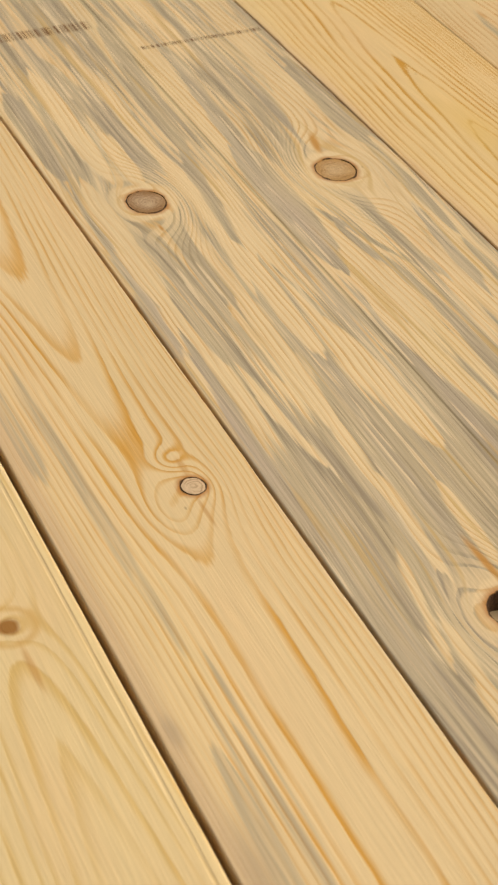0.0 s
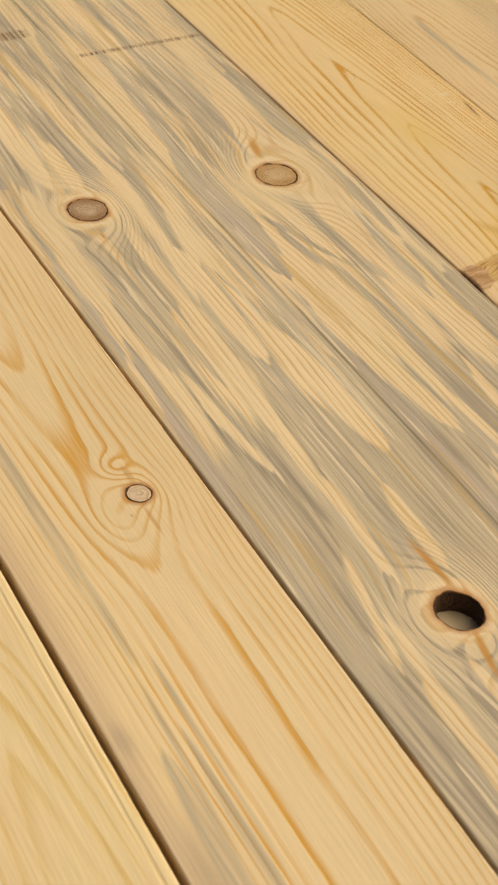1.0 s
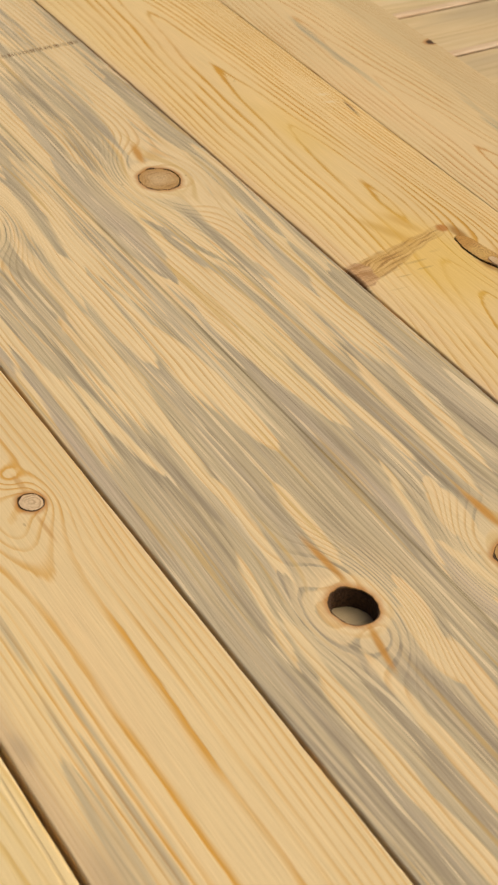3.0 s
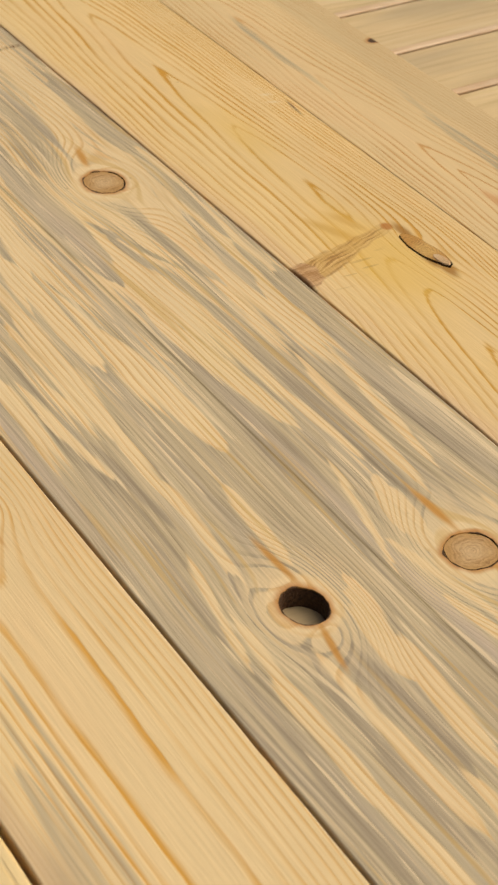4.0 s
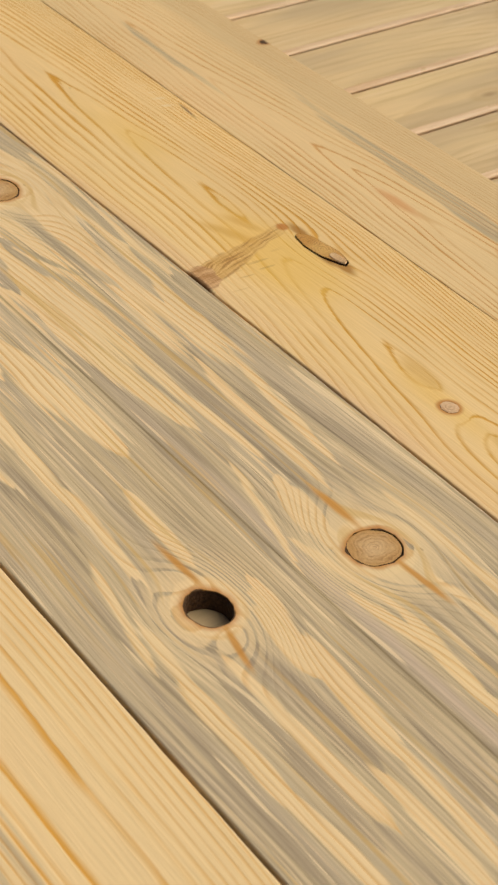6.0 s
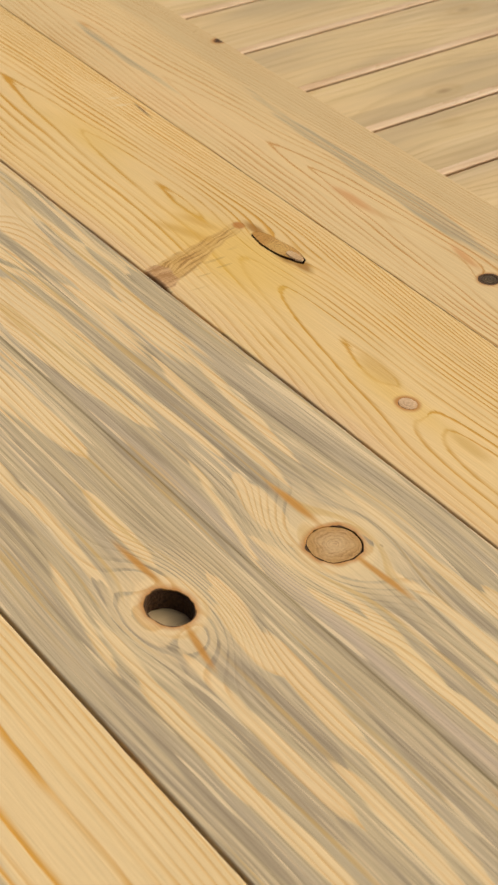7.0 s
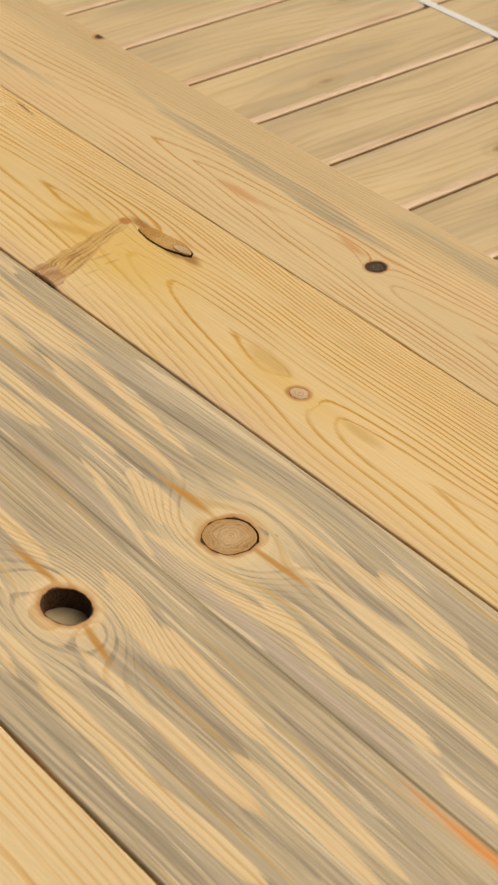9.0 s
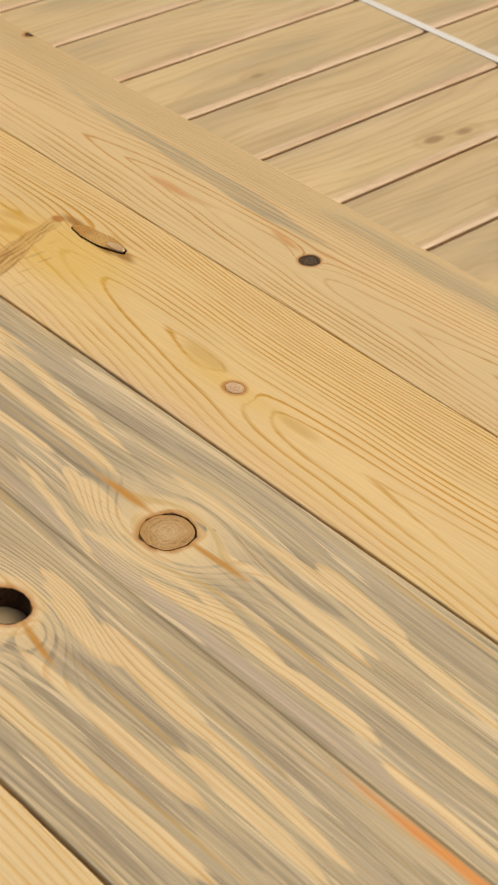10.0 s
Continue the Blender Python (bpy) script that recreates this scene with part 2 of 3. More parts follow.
def wide_wood():
    w = Wood("blue_stained_pine", 1.0)
    knots = WIDE_KNOTS + [HOLE]
    wave = w.noise(w.x * 9.0, w.y * 4.0, detail=1) * 0.004 + w.noise(w.x * 40.0, w.y * 24.0, detail=1) * 0.0009
    fx = around(w, w.x, knots)
    out = (fx + wave - PITH).mag()
    rings = out * 330.0 + w.y * 7.0
    for cx, cy, rx, ry in knots:
        rings = whorl(w, rings, abs(cx - PITH) * 330.0 + cy * 7.0, cx, cy, rx, ry, 1.75, 430.0)
    color, band, fibre = grain(w, rings, (0.81, 0.625, 0.35), (0.66, 0.39, 0.13), 0.85)
    # blue stain: slender streaks along the fibre with frayed sides, over a faint ground of streaky stain
    fray = w.noise(fx * 420.0, w.y * 14.0, detail=3, rough=0.6)
    drift = w.noise(w.x * 60.0, w.y * 22.0, detail=2) * 0.0011
    sx = w.x + drift + fray * 0.0005
    sy = w.y + w.noise(fx * 260.0, w.y * 6.0, detail=2, rough=0.6) * 0.007
    slow = w.noise(fx * 45.0, w.y * 3.0, detail=1)
    mid = w.noise(fx * 150.0, w.y * 6.0, detail=3, rough=0.6)
    thin = w.noise(fx * 480.0, w.y * 10.0, detail=3, rough=0.6)
    near = w.y.step(-0.02, 0.06, 1.0, 0.0)
    loose = slow * 0.6 + mid * 0.85 + thin * 0.45
    ground = (loose + near * 0.90 - 0.08) * 0.0042
    frayed = thin * 0.0016 + mid * 0.0016
    stained = ground.high(streaks(sx, sy, STAIN_FAR + STAIN_MID) + frayed + 0.0003)
    bare = streaks(sx, sy, BARE_FAR + BARE_MID + BARE_NEAR) + frayed * 0.8 + 0.0013
    # clear wood held in the swirl round each knot
    for cx, cy, rx, ry in knots:
        bare = bare.high((w.dist(cx, cy, rx, ry, 0.1) * -1.0 + 1.62 + mid * 0.25 + slow * 0.15) * 0.005)
    deep = streaks(sx, sy, DEEP) + frayed * 0.8
    stained = stained.low(bare * -1.0).high(deep)
    stain = stained.step(-0.0009, 0.0007)
    # near a knot the stain follows the rings
    for cx, cy, rx, ry in knots:
        stain = stain * (1.0 - w.dist(cx, cy, rx, ry, 0.15).step(1.5, 4.2, 0.80, 0.0) * band.step(0.05, 0.40, 1.0, 0.0))
    core = (deep + 0.0004).high((mid * 0.7 + thin * 0.6 - 0.22) * 0.004).step(-0.0010, 0.0012)
    grey = w.mix(band * 0.75, (0.54, 0.435, 0.265), (0.40, 0.31, 0.175))
    cold = w.noise(fx * 90.0, w.y * 5.0, detail=2)
    grey = w.mix(cold.step(-0.2, 0.4) * 0.75, grey, (0.475, 0.39, 0.268))
    grey = w.mix(core * 0.72, grey, (0.315, 0.255, 0.18))
    strand = w.noise(fx * 330.0, w.y * 7.0, detail=3, rough=0.65)
    grey = w.mix(strand.step(0.08, 0.42) * 0.50, grey, (0.68, 0.535, 0.325))
    grey = w.mix(strand.step(-0.10, -0.42) * 0.50, grey, (0.30, 0.24, 0.155))
    vein = w.noise(fx * 700.0, w.y * 12.0, detail=2, rough=0.6)
    grey = w.tone(grey, 1.02 + vein * 0.28)
    color = w.mix(stain * 0.93, color, grey)
    # honey margins beside the stain, pale slivers and dark hairs in it
    rim = (stained + 0.0008).mag().step(0.0, 0.0011, 1.0, 0.0) * w.noise(fx * 130.0, w.y * 9.0, detail=2).step(0.0, 0.6)
    color = w.mix(rim * 0.5, color, (0.60, 0.365, 0.11))
    sliver = w.noise(fx * 260.0, sy * 9.0, detail=2, rough=0.55).step(0.36, 0.50)
    color = w.mix(sliver * stain * 0.85, color, (0.80, 0.64, 0.39))
    hair = w.noise(fx * 620.0, w.y * 13.0, detail=2).step(0.34, 0.60)
    color = w.mix(hair * stain * 0.55, color, (0.24, 0.19, 0.12))
    honey = w.noise(fx * 210.0, w.y * 6.0, detail=2).step(0.30, 0.60)
    color = w.mix(honey * 0.60, color, (0.63, 0.41, 0.135))
    side = w.x + w.noise(w.x * 60.0, w.y * 20.0, detail=2) * 0.0012
    rose = w.bell(0.1050, -0.19, 0.0032, 0.16, 0.0, x=side) + w.bell(0.110, 0.19, 0.006, 0.04, 0.0) * 0.6 + w.bell(0.004, 0.05, 0.004, 0.10) * 0.7
    color = w.mix(rose.clamp() * stain * 0.75, color, (0.59, 0.465, 0.345))
    color = knot_tints(w, color, [(*k, 0.30, 0.03) for k in WIDE_KNOTS] + [(*HOLE, 0.40, 0.05)])
    color = tails(w, color, [(0.1375, -0.095, 0.0026, 0.022, -0.02), (0.1385, -0.152, 0.0020, 0.022, -0.06),
                             (0.0605, -0.090, 0.0022, 0.022, -0.05), (0.0530, -0.143, 0.0020, 0.018, 0.2),
                             (0.153, 0.258, 0.003, 0.014, 0.2), (0.0385, 0.203, 0.0015, 0.005, 0)])
    color = tails(w, color, [(0.0955, -0.325, 0.0032, 0.060, 0)], (0.78, 0.33, 0.085), 0.95)
    # rows of dark marks left by a stacking stick
    dash = (w.noise(w.x * 620.0, w.y.step(0.42, 0.44) * 40.0, detail=1).step(-0.15, 0.2))
    one = (w.y - 0.4075).mag().step(0.0012, 0.0030, 1.0, 0.0) * w.x.step(0.105, 0.108) * w.x.step(0.186, 0.190, 1.0, 0.0)
    two = (w.y - 0.4510).mag().step(0.0040, 0.0075, 1.0, 0.0) * w.x.step(0.010, 0.014) * w.x.step(0.088, 0.092, 1.0, 0.0)
    color = w.mix((one + two) * dash * 0.95, color, (0.19, 0.09, 0.025))
    # dark thread of the pith
    seam = (w.x - PITH).mag() + w.noise(w.x * 4.0, w.y * 60.0, detail=2) * 0.00025
    color = w.mix(seam.step(0.0002, 0.0016, 0.52, 0.0), color, (0.24, 0.18, 0.08))
    return w.finish(color, band * -0.5 + fibre * 0.35, 0.52)


# ---- narrow pine boards ----
def left_wood():
    w = Wood("pale_pine_with_arches", 31.0)
    x = w.x + w.noise(w.x * 12.0, w.y * 5.0, detail=1) * 0.0035
    d = (x + 0.043).mag()
    rings = w.y.high(-0.060) * -12.0 + 0.36 + (d * (1 / 0.045)) ** 1.9 * 9.5 + w.noise(w.x * 20.0, w.y * 9.0, detail=1) * 0.20
    k = w.dist(-0.029, 0.000, 0.008, 0.010)
    rings = rings - (k * -0.8).op("EXPONENT") * 4.5 + w.bell(-0.031, 0.021, 0.007, 0.009) * 1.9 - w.bell(-0.043, -0.012, 0.009, 0.016) * 1.6
    color, band, fibre = grain(w, rings, (0.80, 0.60, 0.315), (0.67, 0.335, 0.045), w.x.step(-0.034, -0.008, 1.1, 0.65) * w.x.step(-0.092, -0.066, 0.4, 1.0))
    streak = w.noise(rings * 0.30, w.y * 9.0, detail=2) * 0.5 + w.noise(w.x * 400.0, w.y * 30.0, detail=2) * 0.28
    sy = w.y + w.noise(w.x * 330.0, w.y * 5.0, detail=2, rough=0.6) * 0.012
    marks = [(-0.0725, 0.030, 0.0032, 0.085, -0.01), (-0.0850, 0.070, 0.0040, 0.050, 0.0), (-0.0800, -0.200, 0.0045, 0.060, 0.0),
             (-0.0690, -0.195, 0.0020, 0.060, 0.0), (-0.0715, -0.060, 0.0013, 0.040, 0.0), (-0.0845, 0.190, 0.0040, 0.060, 0.0),
             (-0.0640, -0.150, 0.0010, 0.050, 0.0), (-0.0745, -0.150, 0.0013, 0.040, 0.02)]
    wisps = w.noise(w.x * 330.0, w.y * 10.0, detail=2, rough=0.5) * 0.0018 + w.noise(w.x * 150.0, w.y * 8.0, detail=2) * 0.0018
    stain = (streaks(w.x, sy, marks) + wisps).step(-0.0010, 0.0014)
    stain = stain * w.noise(w.x * 420.0, w.y * 16.0, detail=2).step(-0.45, 0.25, 0.45, 1.0)
    color = w.mix(stain * 0.68, color, (0.44, 0.36, 0.235))
    edge = w.x.step(-0.0925, -0.0845, 1.0, 0.0)
    color = w.mix(edge * 0.6, color, (0.62, 0.44, 0.255))
    bruise = w.bell(-0.0905, -0.128, 0.004, 0.012) + w.bell(-0.088, -0.200, 0.007, 0.035)
    color = w.mix((bruise + streak * 0.15).step(0.2, 1.2) * 0.55, color, (0.42, 0.31, 0.20))
    color = knot_tints(w, color, [(-0.029, 0.000, 0.0055, 0.0062, 0.6, 0.12)])
    color = tails(w, color, [(-0.0305, -0.018, 0.0012, 0.012, 0), (-0.028, 0.014, 0.002, 0.008, 0)], LATE, 0.6)
    return w.finish(color, band * -0.5 + fibre * 0.3, 0.5)


def resin_wood():
    w = Wood("honey_pine_with_resin", 53.0)
    x = w.x + w.noise(w.x * 12.0, w.y * 5.0, detail=1) * 0.004
    axis = w.y.step(-0.10, 0.12, 0.227, 0.247)
    d = ((x - axis) * 1.2).high((x - axis) * -0.8)
    rings = w.y * 12.0 + (d * (1 / 0.050)) ** 1.55 * 11.0 + w.noise(w.x * 20.0, w.y * 9.0, detail=1) * 0.5
    rings = rings + (w.dist(0.262, 0.078, 0.009, 0.026) * -1.0).op("EXPONENT") * 5.0
    rings = rings + (w.dist(0.2265, -0.0645, 0.007, 0.014) * -1.1).op("EXPONENT") * 2.6
    thin = (d * d * -9000.0).op("EXPONENT") * 0.28 + 0.54
    color, band, fibre = grain(w, rings, (0.82, 0.595, 0.28), (0.63, 0.315, 0.035), w.x.step(0.195, 0.250, 0.95, 1.9), rise=thin)
    amber = (w.bell(0.236, 0.085, 0.030, 0.060) + w.bell(0.225, -0.060, 0.012, 0.050) * 0.8 + w.bell(0.248, 0.240, 0.018, 0.070) * 0.7
             + w.noise(w.x * 30.0, w.y * 9.0, detail=2) * 0.3)
    color = w.mix(amber.step(0.18, 1.0) * 0.66, color, (0.80, 0.52, 0.12))
    pink = w.x.step(0.191, 0.204, 1.0, 0.0) * w.noise(w.x * 40.0, w.y * 8.0).step(-0.6, 0.4)
    color = w.mix(pink * 0.6, color, (0.74, 0.51, 0.30))
    # branch trace from the torn edge to the long knot: a wedge of brown fibres with darker margins
    t = (w.x - 0.193) * (1 / 0.066)
    off = w.y - (t * 0.022 + 0.090) - w.noise(w.x * 60.0, w.y * 60.0) * 0.0025
    wide = t.step(0.0, 1.0, 0.0085, 0.0045)
    trace = (wide - off.mag()).step(-0.0010, 0.0012) * t.step(-0.1, 0.05) * t.step(0.80, 1.05, 1.0, 0.0)
    along = w.noise(off * 620.0, w.x * 40.0, detail=3, rough=0.6)
    color = w.mix(trace * along.step(-0.5, 0.3, 0.55, 1.0), color, (0.60, 0.355, 0.105))
    color = w.mix(trace * along.step(0.10, 0.40) * 0.75, color, (0.33, 0.16, 0.04))
    color = w.mix(trace * along.step(-0.10, -0.40) * 0.5, color, (0.76, 0.53, 0.21))
    margin = (off.mag() - wide).mag().step(0.0, 0.0016, 1.0, 0.0) * t.step(0.05, 0.2) * t.step(0.80, 1.0, 1.0, 0.0)
    color = w.mix(margin * w.noise(w.x * 70.0, w.y * 70.0).step(-0.3, 0.4) * 0.65, color, (0.34, 0.16, 0.035))
    # short checks that hang from its lower side
    combed = w.noise(w.x * 60.0 + w.y * 160.0, w.y * 420.0, detail=1).step(0.26, 0.42)
    fringe = (off + 0.016).mag().step(0.004, 0.010, 1.0, 0.0) * t.step(0.05, 0.2) * t.step(0.5, 0.9, 1.0, 0.0)
    color = w.mix(fringe * combed * 0.32, color, (0.38, 0.19, 0.05))
    torn = (w.dist(0.194, 0.090, 0.010, 0.0130, 0.25) + w.noise(w.x * 150.0, w.y * 150.0, detail=2) * 0.22).step(0.80, 0.95, 1.0, 0.0)
    flake = w.noise(w.x * 110.0, w.y * 420.0, detail=3, rough=0.6)
    color = w.mix(torn * 0.85, color, w.mix(flake.step(-0.5, 0.6), (0.40, 0.20, 0.07), (0.68, 0.43, 0.22)))
    # uneven near-black patch along the torn edge
    torn_dark = (w.dist(0.1895, 0.089, 0.0040, 0.014) + w.noise(w.x * 200.0, w.y * 200.0, detail=2) * 0.35).step(0.5, 1.1, 1.0, 0.0)
    color = w.mix(torn_dark * 0.85, color, (0.14, 0.06, 0.02))
    color = tails(w, color, [(0.2615, 0.0600, 0.0042, 0.010, 0.05), (0.2585, 0.072, 0.0030, 0.010, 0.0), (0.2635, 0.103, 0.0040, 0.012, 0.0)], (0.36, 0.16, 0.02), 0.85)
    color = tails(w, color, [(0.2335, -0.035, 0.0060, 0.020, 0.1), (0.228, -0.105, 0.004, 0.016, 0.0)], (0.62, 0.36, 0.08), 0.5)
    color = tails(w, color, [(0.2300, 0.1230, 0.0050, 0.020, -0.4), (0.2430, 0.1260, 0.0040, 0.016, -0.3)], (0.64, 0.35, 0.06), 0.55)
    color = knot_tints(w, color, [(0.2265, -0.0645, 0.0045, 0.0054, 0.55, 0), (0.2585, 0.1115, 0.0022, 0.0026, 0.9, 0)])
    # short split beside the far seam, with pale feathered fibre before it
    feather = w.bell(0.2850, 0.268, 0.0035, 0.022, 0.1) * w.noise(w.x * 60.0 + w.y * 190.0, w.y * 20.0, detail=1).step(0.0, 0.3)
    color = w.mix(feather * 0.6, color, (0.84, 0.68, 0.42))
    color = tails(w, color, [(0.2915, 0.2530, 0.0010, 0.012, 0.1)], (0.22, 0.10, 0.03), 0.9)
    return w.finish(color, band * -0.5 + fibre * 0.3, 0.45)


def far_edge_wood():
    w = Wood("pine_with_one_grey_streak", 71.0)
    x = w.x + w.noise(w.x * 12.0, w.y * 5.0, detail=1) * 0.003
    d = (x - 0.3285).mag()
    rings = w.y * 14.0 + (d * (1 / 0.045)) ** 1.5 * 12.0 + w.noise(w.x * 20.0, w.y * 12.0, detail=1) * 0.5
    rings = rings + (w.dist(0.3335, -0.0035, 0.008, 0.013) * -1.1).op("EXPONENT") * 2.4
    thin = (d * d * -9000.0).op("EXPONENT") * 0.26 + 0.54
    color, band, fibre = grain(w, rings, (0.77, 0.57, 0.29), (0.60, 0.31, 0.085), 1.3, rise=thin)
    rag = w.noise(w.x * 300.0, w.y * 25.0, detail=2) * 0.3 + w.noise(w.x * 60.0, w.y * 12.0, detail=2) * 0.35
    stain = (w.bell(0.3535, 0.110, 0.0070, 0.140, 0.035) * 1.6 + w.bell(0.3235, 0.330, 0.0042, 0.090, 0.03) * 1.2
             + w.bell(0.376, -0.060, 0.011, 0.120) * 1.25 + rag).step(0.6, 1.05)
    lines = w.noise(w.x * 620.0, w.y * 9.0, detail=3, rough=0.6).step(-0.4, 0.3, 0.30, 0.75)
    color = w.mix(stain * lines, color, (0.37, 0.31, 0.205))
    outer = (w.x + w.noise(w.x * 50.0, w.y * 8.0) * 0.003).step(0.358, 0.368)
    color = w.mix(outer * 0.4, color, (0.58, 0.44, 0.235))
    color = tails(w, color, [(0.328, 0.100, 0.004, 0.022, 0), (0.338, 0.020, 0.003, 0.016, 0.2)], (0.66, 0.33, 0.125), 0.8)
    color = knot_tints(w, color, [(0.3335, -0.0035, 0.0056, 0.0052, 0.5, 0.1), (0.388, 0.309, 0.004, 0.003, 1.0, 0.1)])
    return w.finish(color, band * -0.5 + fibre * 0.3, 0.5)


def gap_edge_wood():
    w = Wood("yellow_pine_soft_arches", 91.0)
    x = w.x + w.noise(w.x * 12.0, w.y * 5.0, detail=1) * 0.003
    d = (x + 0.130).mag()
    rings = w.y * 9.0 + (d * (1 / 0.045)) ** 1.5 * 7.0
    rings = rings + (w.dist(-0.1275, -0.053, 0.008, 0.010) * -0.8).op("EXPONENT") * 3.0
    color, band, fibre = grain(w, rings, (0.81, 0.62, 0.315), (0.68, 0.43, 0.11), 0.75)
    eye = w.dist(-0.1275, -0.053, 0.0062, 0.0062) + w.noise(w.x * 200.0, w.y * 200.0) * 0.12
    color = w.mix(eye.step(0.45, 1.0, 1.0, 0.0), color, (0.36, 0.17, 0.04))
    color = w.mix(((eye - 1.7).mag()).step(0.0, 0.5, 0.55, 0.0), color, (0.66, 0.38, 0.10))
    color = tails(w, color, [(-0.126, -0.078, 0.0018, 0.016, 0)], LATE, 0.6)
    return w.finish(color, band * -0.5 + fibre * 0.3, 0.5)


def panel_wood():
    w = Wood("olive_beige_panel_pine", 113.0, swap=True, shift=True)
    rings = (w.x + w.noise(w.x * 14.0, w.y * 5.0, detail=2) * 0.010) * 150.0 + w.noise(w.x * 10.0, w.y * 2.5, c=w.z * 1.0) * 5.0
    color, band, fibre = grain(w, rings, (0.71, 0.535, 0.285), (0.55, 0.385, 0.17), 0.8)
    cloud = w.noise(w.x * 30.0, w.y * 5.0, c=w.z * 1.0, detail=2)
    color = w.mix(cloud.step(-0.2, 0.5) * 0.6, color, (0.50, 0.385, 0.225))
    flame = w.noise(w.x * 75.0, w.y * 6.0, c=w.z * 1.0, detail=3, rough=0.6)
    color = w.mix(flame.step(0.12, 0.5) * 0.30, color, (0.47, 0.33, 0.165))
    color = w.mix(flame.step(-0.15, -0.5) * 0.40, color, (0.80, 0.63, 0.38))
    cell = w.tree.nodes.new("ShaderNodeTexVoronoi")
    w.tree.links.new(w.vec(w.x * 19.0, w.y * 10.0, w.z * 1.0), cell.inputs["Vector"])
    cell.inputs["Scale"].default_value = 1.0
    d = Val(w.tree, cell.outputs["Distance"])
    color = w.mix(d.step(0.04, 0.11, 0.75, 0.0), color, (0.31, 0.18, 0.075))
    color = w.mix((d - 0.13).mag().step(0.0, 0.06, 0.3, 0.0), color, (0.5, 0.33, 0.13))
    return w.finish(color, band * -0.3 + fibre * 0.2, 0.42)


def edge_wood():
    w = Wood("pink_planed_edge", 131.0, swap=True, shift=True)
    n = w.noise(w.x * 300.0, w.y * 14.0, detail=3)
    color = w.mix(n.step(-0.7, 0.8), (0.70, 0.52, 0.325), (0.54, 0.345, 0.175))
    film = w.noise(w.x * 60.0, w.y * 13.0, detail=3, rough=0.6).step(0.1, 0.5, 0.42, 0.12)
    return w.finish(color, n * 0.4 + w.noise(w.x * 160.0, w.y * 70.0, detail=2) * 2.0, film, gloss=0.45)


def knot_wood(name, heart, rim, late, seed, cracks=0.5):
    """End grain of a knot, round its own origin."""
    w = Wood(name, seed)
    bend = w.noise(w.x * 120.0, w.y * 120.0, detail=3) * 0.0028
    r = (w.x * w.x + w.y * w.y) ** 0.5 + bend
    s = (r * 620.0 + w.noise(w.x * 60.0, w.y * 60.0) * 0.5).fract()
    band = s.step(0.2, 0.8) * s.step(0.82, 1.0, 1.0, 0.0) * w.noise(w.x * 170.0, w.y * 170.0).step(-0.7, 0.6)
    color = w.mix(r.step(0.003, 0.0115), heart, rim)
    color = w.mix(band * 0.6, color, late)
    blotch = w.noise(w.x * 190.0, w.y * 190.0, detail=3)
    color = w.mix(blotch.step(0.2, 0.8) * cracks, color, rim)
    color = w.mix(w.noise(w.x * 260.0, w.y * 200.0, detail=3).step(0.7, 1.1) * cracks, color, late)
    n = w.noise(w.x * 520.0, w.y * 520.0, detail=3, rough=0.7)
    color = w.tone(color, 1.0 + n * 0.14)
    return w.finish(color, n * 0.5 + band * -0.3, 0.6)


def plain(name, base, second, rough, size, relief=0.0003):
    w = Wood(name, 7.0)
    n = w.noise(w.x * size, w.y * size, w.z * size, detail=4)
    color = w.mix(n.step(-0.8, 0.8), base, second)
    return w.finish(color, n * 1.0, rough, relief)


WIDE, LEFT, RESINY, FAR, GAP = wide_wood(), left_wood(), resin_wood(), far_edge_wood(), gap_edge_wood()
PANEL, EDGE = panel_wood(), edge_wood()
KNOT_TAN = knot_wood("tan_knot_end_grain", (0.62, 0.42, 0.21), (0.50, 0.29, 0.10), (0.27, 0.13, 0.04), 151.0)
KNOT_HONEY = knot_wood("honey_knot_end_grain", (0.64, 0.39, 0.12), (0.55, 0.29, 0.07), (0.28, 0.12, 0.03), 161.0)
KNOT_BROWN = knot_wood("brown_knot_end_grain", (0.54, 0.38, 0.22), (0.34, 0.19, 0.075), (0.17, 0.075, 0.025), 157.0, 0.9)
KNOT_RED = knot_wood("reddish_knot_end_grain", (0.68, 0.47, 0.28), (0.58, 0.36, 0.16), (0.36, 0.18, 0.07), 167.0, 0.9)
KNOT_PALE = knot_wood("pale_knot_end_grain", (0.71, 0.52, 0.31), (0.62, 0.41, 0.21), (0.34, 0.17, 0.07), 171.0)
KNOT_DARK = knot_wood("dark_knot_end_grain", (0.05, 0.032, 0.016), (0.015, 0.010, 0.006), (0.26, 0.18, 0.09), 191.0, 0.45)
BARK_AND_SHADE = plain("burnt_bark_and_crack_shade", (0.035, 0.018, 0.009), (0.11, 0.055, 0.025), 0.6, 700.0)
STRAP = plain("white_strap_plastic", (0.88, 0.84, 0.77), (0.84, 0.80, 0.73), 0.4, 300.0)
CONCRETE = plain("grey_concrete", (0.33, 0.31, 0.28), (0.26, 0.25, 0.23), 0.85, 9.0, 0.002)


# ---- builders ----
def mesh_from(name, bm, *materials):
    bmesh.ops.recalc_face_normals(bm, faces=bm.faces)
    me = bpy.data.meshes.new(name)
    bm.to_mesh(me)
    bm.free()
    for m in materials:
        me.materials.append(m)
    return me


def part(name, bm, material, parent, label=""):
    ob = new(name, mesh_from(name, bm, material))
    ob.parent = parent
    return tagged(ob, label)


